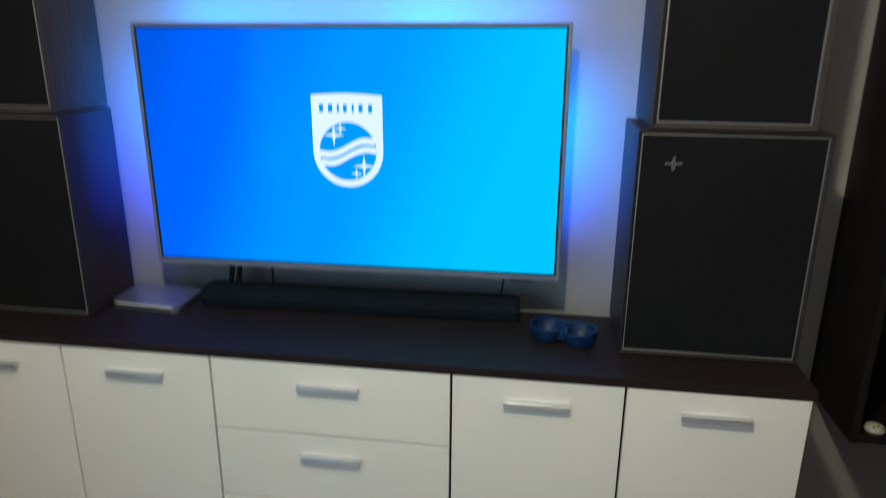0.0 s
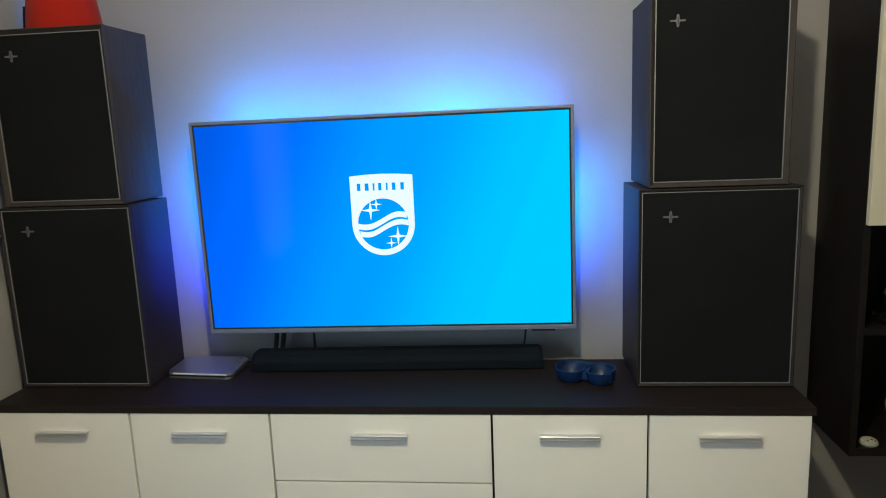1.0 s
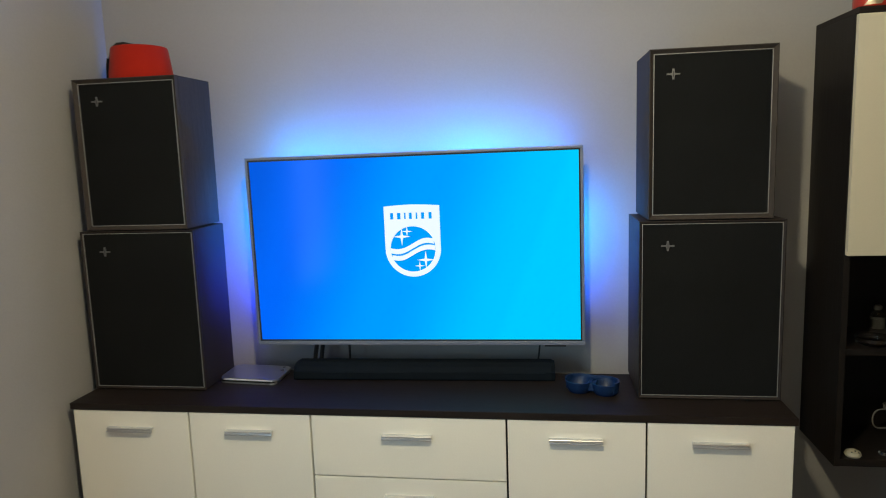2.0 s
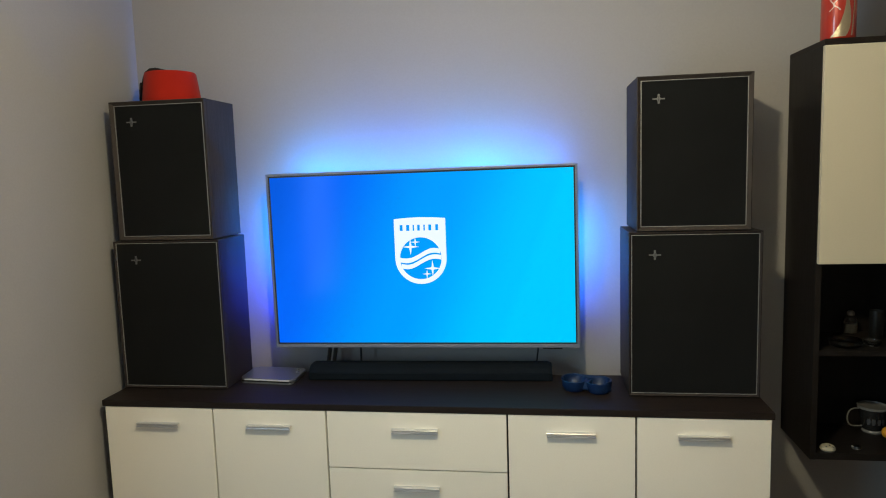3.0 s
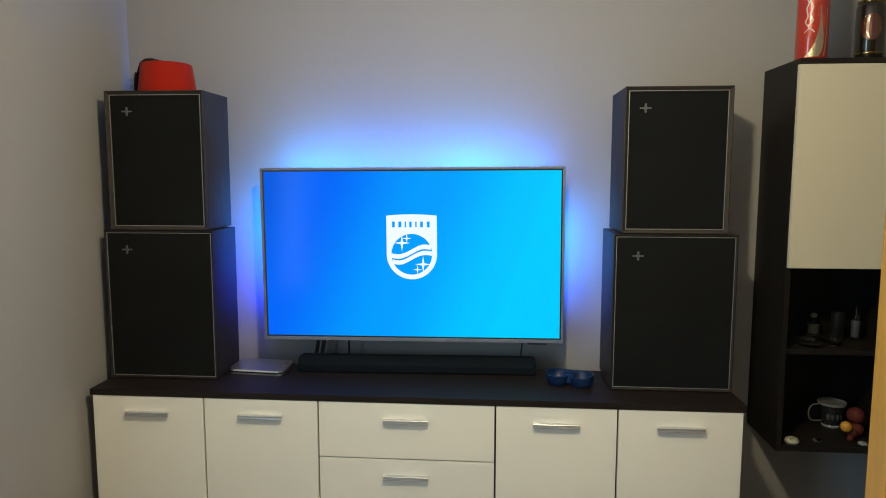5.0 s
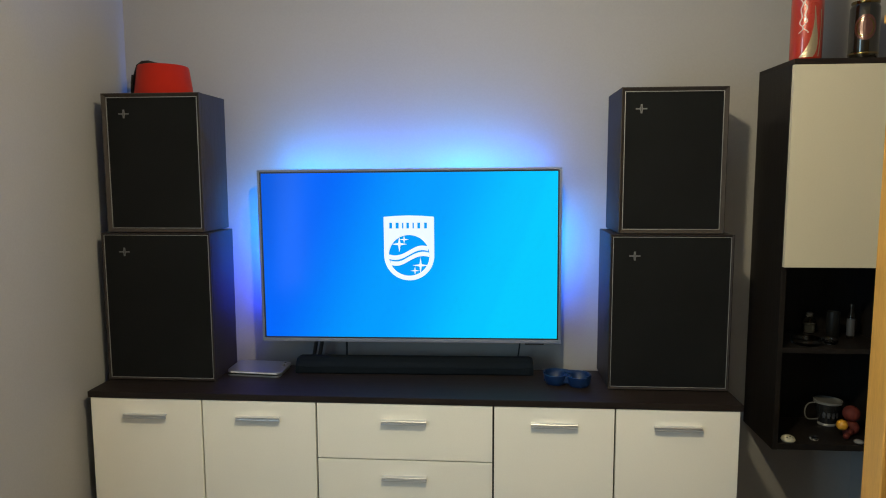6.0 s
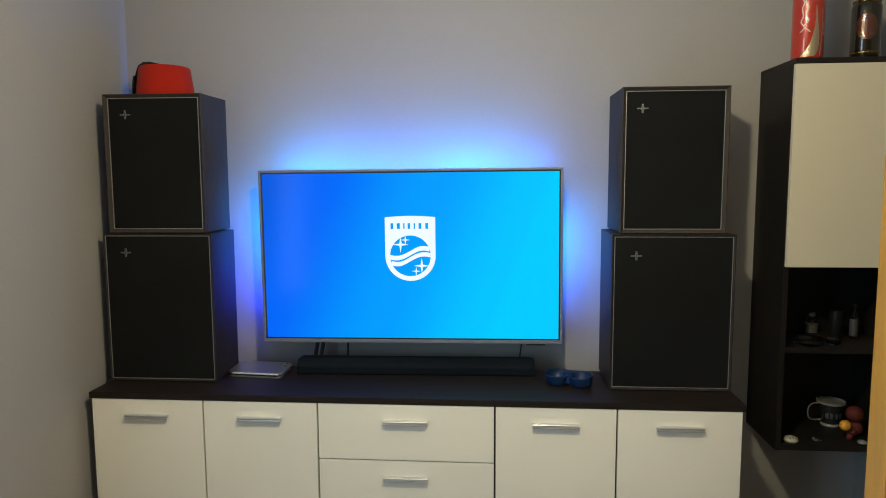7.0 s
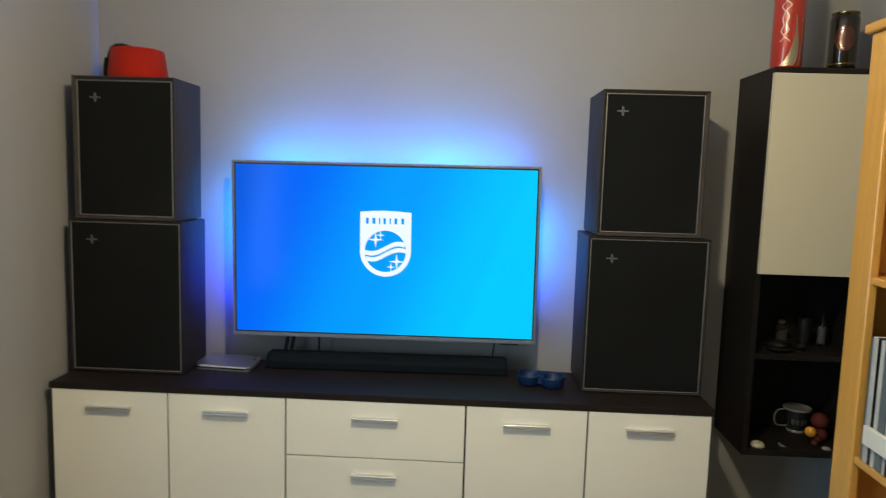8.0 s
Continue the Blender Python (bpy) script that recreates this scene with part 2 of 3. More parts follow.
def plate(outline, y, depth, bm=None):
    """A flat plate in the x-z plane whose front lies at y, with the given thickness behind it."""
    bm = bm or bmesh.new()
    front = [bm.verts.new((x, y, z)) for x, z in outline]
    back = [bm.verts.new((x, y + depth, z)) for x, z in outline]
    bm.faces.new(front)
    bm.faces.new(back[::-1])
    n = len(outline)
    for k in range(n):
        bm.faces.new((front[k], back[k], back[(k + 1) % n], front[(k + 1) % n]))
    return bm


def frame_ring(x0, x1, z0, z1, w, y0, y1, bevel=0.0):
    """A rectangular frame in the x-z plane, its four bars butted."""
    bm = bmesh.new()
    add_box(bm, x0, x1, y0, y1, z1 - w, z1, bevel)
    add_box(bm, x0, x1, y0, y1, z0, z0 + w, bevel)
    add_box(bm, x0, x0 + w, y0, y1, z0 + w, z1 - w, bevel)
    add_box(bm, x1 - w, x1, y0, y1, z0 + w, z1 - w, bevel)
    return bm


# ---- the room ----
XL, XR, YB, YF, H, T = -0.048, 2.78, 0.44, -3.6, 2.6, 0.15
tagged(solo("floor", box(XL - T, XR + T, YF - T, YB + T, -0.1, 0), M_FLOOR), "dark oak laminate floor", "floor", kind="structure")
tagged(solo("ceiling", box(XL - T, XR + T, YF - T, YB + T, H, H + 0.12), M_CEIL), "plain white painted ceiling", "ceiling", kind="structure")
tagged(solo("wall_north", box(XL, XR, YB, YB + T, 0, H), M_WALL), "light grey painted wall behind the television", "wall", kind="structure")
tagged(solo("wall_south", box(XL, XR, YF - T, YF, 0, H), M_WALL), "light grey painted rear wall", "wall", kind="structure")


def side_wall(name, x0, x1, y0, y1, z0, z1):
    """A side wall between x0 and x1, with an opening from y0 to y1 and from z0 to z1."""
    bm = bmesh.new()
    add_box(bm, x0, x1, y1, YB + T, 0, H)
    add_box(bm, x0, x1, YF - T, y0, 0, H)
    add_box(bm, x0, x1, y0, y1, 0, z0)
    add_box(bm, x0, x1, y0, y1, z1, H)
    tagged(solo(name, bm, M_WALL), "light grey painted side wall with a window", "wall", kind="structure")


def side_window(name, x, turn, w, h, z):
    """A window in a side wall: its frame stands at the outer face, its sill reaches into the room along its own +x."""
    win = thing(name, (x[0], x[1], z), turn, label="white-framed window in the side wall", category="window", kind="structure")
    bm = bmesh.new()
    for b in ((0, 0.05, 0, w, 0, 0.05), (0, 0.05, 0, w, h - 0.05, h), (0, 0.05, 0, 0.05, 0.05, h - 0.05), (0, 0.05, w - 0.05, w, 0.05, h - 0.05)):
        add_box(bm, *b, 0.004)
    part("window_frame", bm, M_WHITEPL, win)
    part("pane", box(0.02, 0.026, 0.05, w - 0.05, 0.05, h - 0.05), M_PANE, win).visible_shadow = False
    part("window_sill", box(0.052, 0.19, -0.03, w + 0.03, -0.035, -0.004, 0.004), M_WHITEPL, win)


side_wall("wall_west", XL - T, XL, -2.42, -1.70, 0.72, 2.0)
side_window("window_1", (XL - T, -2.42), 0, 0.72, 1.28, 0.72)
# unseen opening and window, added to let in cool fill from the east
side_wall("wall_east", XR, XR + T, -2.95, -2.15, 0.60, 2.0)
side_window("assumed_window", (XR + T, -2.15), 180, 0.80, 1.40, 0.60)

lamp = thing("ceiling_lamp", (1.37, -1.20, H), label="short pendant ceiling lamp with a glowing bulb", category="lamp")
part("ceiling_plate", lathe([(0, 0), (0.06, 0), (0.06, -0.015), (0.02, -0.03), (0.02, -0.18), (0, -0.18)]), M_WHITEPL, lamp, smooth=True)
part("bulb", lathe([(0, -0.18), (0.016, -0.18), (0.016, -0.19), (0.02, -0.20), (0.016, -0.21), (0, -0.212)], 20), M_BULB, lamp, "glowing bulb", smooth=True)


# ---- the sideboard ----
TOPZ, DOORZ, PLINTH, DEEP = 0.850, 0.828, 0.05, 0.362


def handle(parent, x, z):
    """An extruded aluminium pull: a ledge, a deep groove along the front and a rounded lip below it."""
    bm = bmesh.new()
    outline = [(0.0, 0.0070), (-0.0130, 0.0070), (-0.0150, 0.0064), (-0.0160, 0.0050), (-0.0160, 0.0036), (-0.0152, 0.0028), (-0.0112, 0.0026), (-0.0112, -0.0026),
               (-0.0165, -0.0030), (-0.0178, -0.0038), (-0.0178, -0.0056), (-0.0165, -0.0068), (-0.0090, -0.0068), (-0.0090, 0.0040), (0.0, 0.0040)]
    ends = [[bm.verts.new((e, y, z + q)) for y, q in outline] for e in (x - 0.0760, x + 0.0760)]
    for k in range(len(outline)):
        j = (k + 1) % len(outline)
        bm.faces.new((ends[0][k], ends[0][j], ends[1][j], ends[1][k]))
    bm.faces.new(ends[0][::-1])
    bm.faces.new(ends[1])
    bmesh.ops.recalc_face_normals(bm, faces=bm.faces)
    return part("handle", bm, M_ALU, parent, "brushed aluminium pull handle")


def carcass(parent, w):
    for x in (0.0005, w - 0.016):
        part("side_panel", box(x, x + 0.0155, 0.020, 0.355, 0, DOORZ - 0.002), M_WENGE_DARK, parent, "dark wenge side panel")
    part("bottom_panel", box(0.016, w - 0.016, 0.020, 0.355, PLINTH, PLINTH + 0.016), M_WENGE_DARK, parent, "dark wenge bottom")
    part("plinth", box(0.016, w - 0.016, 0.040, 0.056, 0, PLINTH), M_WENGE_DARK, parent, "dark wenge plinth")
    part("back_panel", box(0.016, w - 0.016, 0.344, 0.352, PLINTH + 0.016, DOORZ - 0.002), M_WENGE_DARK, parent, "dark wenge back")
    part("top_rail", box(0.016, w - 0.016, 0.020, 0.10, DOORZ - 0.018, DOORZ - 0.002), M_WENGE_DARK, parent, "dark wenge rail")


def door_unit(x):
    u = thing("cabinet_unit", (x, 0, 0), label="sideboard cabinet unit with a closed cream-white door", category="cabinet", group="sideboard units")
    carcass(u, 0.4)
    d = part("door", box(0.0030, 0.3970, 0, 0.018, PLINTH, DOORZ - 0.0015, 0.0012), M_WHITE, u, "cream-white door")
    handle(d, 0.2, 0.768)
    return u


unit = door_unit(0.0)
for x in (0.4, 1.4, 1.8):
    copy_thing(unit, pose(x, 0, 0))
drawers = thing("drawer_unit", (0.8, 0, 0), label="sideboard unit with four closed cream-white drawers", category="cabinet", group="sideboard units")
carcass(drawers, 0.6)
for k in range(4):
    top = DOORZ - 0.0015 - k * 0.1965
    d = part("drawer_front", box(0.0030, 0.5970, 0, 0.018, max(PLINTH - 0.01, top - 0.1921), top, 0.0012), M_WHITE, drawers, "cream-white drawer front")
    handle(d, 0.3, top - 0.060)
top = thing("worktop", (0, 0, DOORZ), label="long dark wenge worktop lying across the sideboard units", category="worktop")
part("board", box(-0.0045, 2.2045, 0.0, DEEP, 0, TOPZ - DOORZ, 0.0008), M_WENGE, top)
part("edge_band", box(-0.0045, 2.2045, -0.002, -0.0002, 0.0006, TOPZ - DOORZ - 0.0006, 0.0005), M_WENGE, top)
part("edge_band", box(-0.006, -0.0047, -0.002, DEEP, 0.0006, TOPZ - DOORZ - 0.0006, 0.0004), M_WENGE, top)
part("edge_band", box(2.2047, 2.206, -0.002, DEEP, 0.0006, TOPZ - DOORZ - 0.0006, 0.0004), M_WENGE, top)


# ---- loudspeakers ----
def sloping_rim(w, h, rim, dip, back):
    """A picture-frame rim: a narrow lip at the front whose inner face slopes back to the grille."""
    bm = bmesh.new()
    lip = 0.0022
    rings = []
    for inset, y in ((0.0012, back), (0.0, back - 0.0012), (0.0, 0.0012), (0.0012, 0.0), (lip, 0.0), (rim, dip), (rim, back)):
        rings.append([bm.verts.new((x, y, z)) for x, z in ((inset, inset), (w - inset, inset), (w - inset, h - inset), (inset, h - inset))])
    for p, q in zip(rings, rings[1:] + rings[:1]):
        for k in range(4):
            bm.faces.new((p[k], p[(k + 1) % 4], q[(k + 1) % 4], q[k]))
    return bm


def loudspeaker(x0, x1, z0, z1, y0, y1, cross, rim, line, dip, vinyl, label, group):
    """A box loudspeaker whose rim slopes in to a recessed cloth grille edged with a fine silver trim."""
    w, h, d = x1 - x0, z1 - z0, y1 - y0
    s = thing("loudspeaker", (x0, y0, z0), label=label, category="loudspeaker", group=group)
    back = dip + 0.006
    part("cabinet_body", box(0, w, back, d, 0, h, 0.0025), vinyl, s, "wood-look vinyl")
    part("front_rim", sloping_rim(w, h, rim, dip, back), vinyl, s)
    part("silver_trim", frame_ring(rim, w - rim, rim, h - rim, line, dip - 0.003, back, 0.0007), M_TRIM, s, "thin silver trim")
    e = rim + line
    part("grille", box(e, w - e, dip - 0.001, back, e, h - e, 0.002), M_CLOTH, s, "black cloth grille")
    cx, cz = cross[0] - x0, cross[1] - z0
    a, c, v, u = 0.0185, 0.0021, 0.0036, 0.0150
    out = [(-a, -c), (-v - 0.002, -c), (-v, -c - 0.003), (-v * 0.7, -u), (v * 0.7, -u), (v, -c - 0.003), (v + 0.002, -c), (a, -c)]
    out += [(x, -z) for x, z in reversed(out)]
    badge = part("badge", plate([(cx + x, cz + z) for x, z in out], dip - 0.004, 0.004), M_BADGE, s, "silver cross-shaped badge")
    part("badge_slot", box(cx - 0.0011, cx + 0.0011, dip - 0.005, dip - 0.0038, cz - 0.008, cz + 0.008), M_DARKGREY, badge)
    for fx in (0.03, w - 0.03):
        for fy in (0.04, d - 0.04):
            part("rubber_foot", lathe([(0, 0), (0.01, 0), (0.01, -0.003), (0, -0.003)], 12, None, (fx, fy, 0)), M_DARKGREY, s)
    return s


BIG = "large dark brown loudspeaker with black grille standing on the sideboard"
SMALL = "smaller grey-brown loudspeaker with black grille stacked on a larger one"
loudspeaker(-0.003, 0.396, TOPZ + 0.003, 1.390, 0.130, 0.345, (0.079, 1.322), 0.007, 0.0020, 0.006, M_VINYL_DARK, BIG, "large loudspeakers")
loudspeaker(1.794, 2.201, TOPZ + 0.003, 1.390, 0.130, 0.385, (1.875, 1.317), 0.008, 0.0020, 0.006, M_VINYL_DARK, BIG, "large loudspeakers")
loudspeaker(0.018, 0.374, 1.393, 1.881, 0.140, 0.366, (0.094, 1.810), 0.0125, 0.0024, 0.012, M_VINYL, "smaller grey-brown loudspeaker with black grille under a red hat", "small loudspeakers")
loudspeaker(1.820, 2.168, 1.393, 1.879, 0.140, 0.410, (1.887, 1.809), 0.0125, 0.0024, 0.012, M_VINYL, SMALL, "small loudspeakers")

# ---- the television ----
TX0, TX1, TZ0, TZ1, TY = 0.521, 1.644, 0.968, 1.616, 0.285
tv = thing("television", label="wall-mounted silver-framed flat television showing a blue picture", category="television")
# it hangs a third of a degree out of level
tv.matrix_world = pose(1.077, 0, 1.286) @ pose(0, 0, 0, 0, -0.33) @ pose(-1.077, 0, -1.286)
bm = bmesh.new()
add_box(bm, TX0, TX1, TY, TY + 0.03, TZ1 - 0.009, TZ1, 0.002)
add_box(bm, TX0, TX1, TY, TY + 0.03, TZ0, TZ0 + 0.014, 0.002)
add_box(bm, TX0, TX0 + 0.009, TY, TY + 0.03, TZ0 + 0.014, TZ1 - 0.009, 0.002)
add_box(bm, TX1 - 0.009, TX1, TY, TY + 0.03, TZ0 + 0.014, TZ1 - 0.009, 0.002)
part("bezel", bm, M_BEZEL, tv, "slim silver bezel")
part("screen_border", frame_ring(TX0 + 0.009, TX1 - 0.009, TZ0 + 0.014, TZ1 - 0.009, 0.005, TY + 0.002, TY + 0.028), M_BLACKGLOSS, tv, "thin black border")
screen = part("screen", box(TX0 + 0.014, TX1 - 0.014, TY + 0.003, TY + 0.028, TZ0 + 0.019, TZ1 - 0.014), M_SCREEN, tv, "lit blue screen")
part("back_cover", box(TX0 + 0.02, TX1 - 0.02, TY + 0.03, TY + 0.042, TZ0 + 0.02, TZ1 - 0.02, 0.004), M_TVBACK, tv)
part("back_box", box(TX0 + 0.22, TX1 - 0.22, TY + 0.042, TY + 0.075, TZ0 + 0.02, TZ1 - 0.2, 0.008), M_TVBACK, tv)
part("wall_bracket", box(0.95, 1.20, TY + 0.075, YB, 1.18, 1.40, 0.003), M_DARKGREY, tv)
part("sensor", box(1.513, 1.583, TY + 0.004, TY + 0.024, TZ0 - 0.006, TZ0, 0.002), M_BLACKGLOSS, tv)

# the emblem on the screen: a shield, a disc with two waves and four stars
EX, EZ, EY = 1.0867, 1.2966, TY + 0.003
R = 0.0934
arc = [(EX + R * math.cos(a), EZ + R * math.sin(a)) for a in (math.pi + math.pi * k / 40 for k in range(41))]
top = [(EX + R, EZ + 0.143), (EX + R * 0.5, EZ + 0.1465), (EX, EZ + 0.148), (EX - R * 0.5, EZ + 0.1465), (EX - R, EZ + 0.143)]
part("emblem_shield", plate(arc + top, EY - 0.0012, 0.001), M_EMBLEM, screen, "white shield")
D = 0.0756
disc = [(EX + D * math.cos(a), EZ + D * math.sin(a)) for a in (2 * math.pi * k / 56 for k in range(56))]
part("emblem_disc", plate(disc, EY - 0.0022, 0.0008), M_SCREEN, screen, "blue disc")


def wave(lift, thick):
    xs = [-1 + 2 * k / 30 for k in range(31)]

    def mid(u):
        return lift + 0.008 * u + 0.013 * math.sin(u * 2.6)
    reach = [0.994 * D * math.sqrt(max(0.0, 1 - (mid(u) / D) ** 2)) for u in xs]
    up = [(EX + reach[k] * u, EZ + mid(u) + thick / 2) for k, u in enumerate(xs)]
    down = [(EX + reach[k] * u, EZ + mid(u) - thick / 2) for k, u in enumerate(xs)]
    return plate(up + down[::-1], EY - 0.0032, 0.0008)


def star(cx, cz, r):
    pts = []
    for k in range(8):
        a, q = math.pi / 4 * k, r if k % 2 == 0 else r * 0.2
        pts.append((cx + q * math.cos(a), cz + q * math.sin(a)))
    return plate(pts, EY - 0.0032, 0.0008)


for lift, thick in ((0.010, 0.017), (-0.0125, 0.016)):
    part("emblem_wave", wave(lift, thick), M_EMBLEM, screen)
for cx, cz, r in ((-0.036, 0.042, 0.030), (-0.018, 0.059, 0.018), (0.042, -0.037, 0.030), (0.021, -0.057, 0.017)):
    part("emblem_star", star(EX + cx, EZ + cz, r), M_EMBLEM, screen)
# unreadable lettering as bars
for mid, wide in ((-0.067, 0.010), (-0.043, 0.011), (-0.0225, 0.005), (-0.004, 0.009), (0.0165, 0.005), (0.037, 0.010), (0.062, 0.010)):
    x0, x1 = EX + mid - wide / 2, EX + mid + wide / 2
    part("emblem_bar", plate([(x0, EZ + 0.100), (x1, EZ + 0.100), (x1, EZ + 0.121), (x0, EZ + 0.121)], EY - 0.0022, 0.0008), M_SCREEN, screen)

# cables that hang from the television
for n, (xa, xb, r) in enumerate(((0.722, 0.690, 0.0075), (0.745, 0.712, 0.0075), (0.830, 0.826, 0.004), (1.502, 1.484, 0.003))):
    pts = [(xa + (xb - xa) * u + 0.004 * math.sin(u * 3), 0.345 + 0.018 * u * u, 1.02 + (0.855 - 1.02) * u) for u in (k / 10 for k in range(11))]
    solo("cable", tube(pts, r), M_CABLE, label="black cable hanging down behind the television", category="cable", group="television cables", smooth=True)

# ---- on the worktop ----
bar = thing("soundbar", (0.655, 0.252, TOPZ), turn=1.6, label="long low black soundbar lying below the television", category="soundbar")
L, DD, HB = 0.893, 0.076, 0.056
prof = [(0.0, 0.004), (0.003, 0.0), (DD - 0.003, 0.0), (DD, 0.004), (DD, HB - 0.006), (DD - 0.008, HB), (0.034, HB), (0.014, HB - 0.012), (0.0, HB - 0.026)]
bm = bmesh.new()
ends = []
for x, sc in ((0.0, 0.90), (0.012, 1.0), (L - 0.012, 1.0), (L, 0.90)):
    ends.append([bm.verts.new((x, DD / 2 + (py - DD / 2) * sc, pz * sc)) for py, pz in prof])
for p, q in zip(ends, ends[1:]):
    for k in range(len(prof)):
        bm.faces.new((p[k], p[(k + 1) % len(prof)], q[(k + 1) % len(prof)], q[k]))
bm.faces.new(ends[0])
bm.faces.new(ends[-1][::-1])
part("housing", bm, M_BLACKMESH, bar)
part("front_mesh", box(0.03, L - 0.03, -0.0025, 0.004, 0.005, 0.028, 0.001), M_BLACKMESH, bar)

lap = thing("disc_player", (0.404, 0.212, TOPZ), turn=-5, label="flat silver box with rounded corners lying on the worktop", category="player")


def slab(w, d, z0, z1, skew, r=0.014):
    out = []
    for cx, cy, a0 in ((w - r, r, -90), (w - r, d - r, 0), (r, d - r, 90), (r, r, 180)):
        for k in range(7):
            a = radians(a0 + 15 * k)
            y = cy + r * math.sin(a)
            out.append((cx + r * math.cos(a) + skew * y, y))
    bm = bmesh.new()
    lo = [bm.verts.new((x, y, z0)) for x, y in out]
    hi = [bm.verts.new((x, y, z1)) for x, y in out]
    bm.faces.new(lo[::-1])
    f = bm.faces.new(hi)
    for k in range(len(out)):
        bm.faces.new((lo[k], lo[(k + 1) % len(out)], hi[(k + 1) % len(out)], hi[k]))
    bmesh.ops.bevel(bm, geom=list(f.edges), offset=0.0025, segments=2, affect="EDGES")
    return bm


part("base", slab(0.210, 0.150, 0.0, 0.0060, -0.1, 0.018), M_SILVER, lap, "silver lower shell")
part("gap_band", slab(0.202, 0.144, 0.0060, 0.0110, -0.1, 0.014), M_BLACKGLOSS, lap, "black recessed band")
lid = part("lid", slab(0.216, 0.152, 0.0110, 0.0185, -0.1, 0.022), M_SILVER, lap, "silver lid")
# added pale strip that draws the highlight on the lid's front edge
part("edge_highlight", tube([(0.020, -0.0004, 0.0140), (0.10, -0.0004, 0.0140), (0.198, -0.0004, 0.0140)], 0.0028, 8), M_EDGE_GLINT, lid, "pale strip standing for the highlight on the lid's front edge", smooth=True)

dish = thing("double_bowl", (1.660, 0.180, TOPZ), turn=-15, label="dark blue plastic double bowl on the worktop", category="bowl")
for side in (-1, 1):
    prof = [(0, 0.0), (0.029, 0.0), (0.033, 0.003), (0.040, 0.020), (0.0425, 0.033), (0.0435, 0.0375), (0.041, 0.0385), (0.038, 0.032), (0.033, 0.012), (0.027, 0.007), (0, 0.006)]
    part("bowl", lathe(prof, 40, None, (side * 0.041, 0, 0)), M_BLUE, dish, smooth=True)
back = [(-0.041 + 0.044 * math.cos(radians(a)), 0.044 * math.sin(radians(a))) for a in range(200, 89, -10)]
back += [(-0.02, 0.0415), (0.0, 0.040), (0.02, 0.0415)]
back += [(0.041 + 0.044 * math.cos(radians(a)), 0.044 * math.sin(radians(a))) for a in range(90, -41, -10)]
bm = bmesh.new()
rings = []
for k, (x, y) in enumerate(back):
    q = 0.93
    rings.append([bm.verts.new(v) for v in ((x * 0.95, y * 0.90, 0.010), (x, y, 0.044), (x * q, y * q, 0.044), (x * 0.90, y * 0.84, 0.010))])
for p, q in zip(rings, rings[1:]):
    for k in range(4):
        bm.faces.new((p[k], p[(k + 1) % 4], q[(k + 1) % 4], q[k]))
bm.faces.new(rings[0][::-1])
bm.faces.new(rings[-1])
part("back_rim", bm, M_BLUE, dish, smooth=True)
part("bridge", box(-0.013, 0.013, -0.020, 0.034, 0.010, 0.035, 0.004), M_BLUE, dish)

hat = thing("fez_hat", (0.195, 0.255, 1.881), label="red felt fez hat with a black tassel on a loudspeaker", category="hat")
part("crown", lathe([(0.1010, 0.0), (0.1016, 0.004), (0.0985, 0.03), (0.0890, 0.100), (0.0862, 0.1055), (0.081, 0.107), (0.04, 0.1085), (0, 0.109)], 56), M_FELT, hat, smooth=True)
pts = [(0.0, 0.0, 0.111), (-0.03, 0.0, 0.118), (-0.055, 0.0, 0.1245), (-0.078, 0.0, 0.1235), (-0.096, 0.0, 0.112), (-0.104, 0.0, 0.090), (-0.110, 0.0, 0.07)]
cord = part("tassel_cord", tube(pts, 0.0055, 8), M_TASSEL, hat, "black tassel cord", smooth=True)
bm = bmesh.new()
rng = random.Random(4)
for k in range(18):
    a, q = rng.random() * 6.28, rng.random() * 0.012
    x, y = -0.116 + q * math.cos(a), q * math.sin(a)
    tube([(x * 0.985, y, 0.078), (x - 0.002, y, 0.05), (x - 0.004 + rng.uniform(-0.003, 0.003), y, 0.010 + rng.random() * 0.014)], 0.003, 6, bm)
part("tassel", bm, M_TASSEL, hat, "black yarn tassel")

# ---- the wall cabinet in the corner ----
CX0, CX1, CY0, CY1, CZ0, CZ1 = 2.368, 2.776, 0.162, 0.438, 0.638, 1.963
cab = thing("wall_cabinet", (CX0, CY0, CZ0), label="dark wenge wall cabinet with a white door and open niches", category="cabinet")
w, d, h = CX1 - CX0, CY1 - CY0, CZ1 - CZ0
part("side_panel", box(0, 0.018, 0, d, 0, h - 0.016, 0.001), M_WENGE_DARK, cab)
part("side_panel", box(w - 0.018, w, 0, d, 0, h - 0.016, 0.001), M_WENGE_DARK, cab)
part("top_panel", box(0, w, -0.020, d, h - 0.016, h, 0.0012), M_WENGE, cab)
# flat niche boards in the darkened wenge too, so the recess goes near black
part("bottom_panel", box(0.018, w - 0.018, 0.002, d, 0, 0.022, 0.001), M_WENGE_DARK, cab)
part("back_panel", box(0.018, w - 0.018, d - 0.006, d, 0.022, h - 0.016), M_WENGE_DARK, cab)
part("shelf", box(0.018, w - 0.018, 0.004, d - 0.006, 0.343, 0.361, 0.001), M_WENGE_DARK, cab)
part("shelf", box(0.018, w - 0.018, 0.004, d - 0.006, 0.642, 0.660, 0.001), M_WENGE, cab)
# the dimmer light on this door is put into its cream
part("door", box(0.001, w - 0.001, -0.020, -0.002, 0.642, h - 0.0185, 0.0015), M_CREAM, cab, "plain cream-white door")
FL, SH = CZ0 + 0.022, CZ0 + 0.361

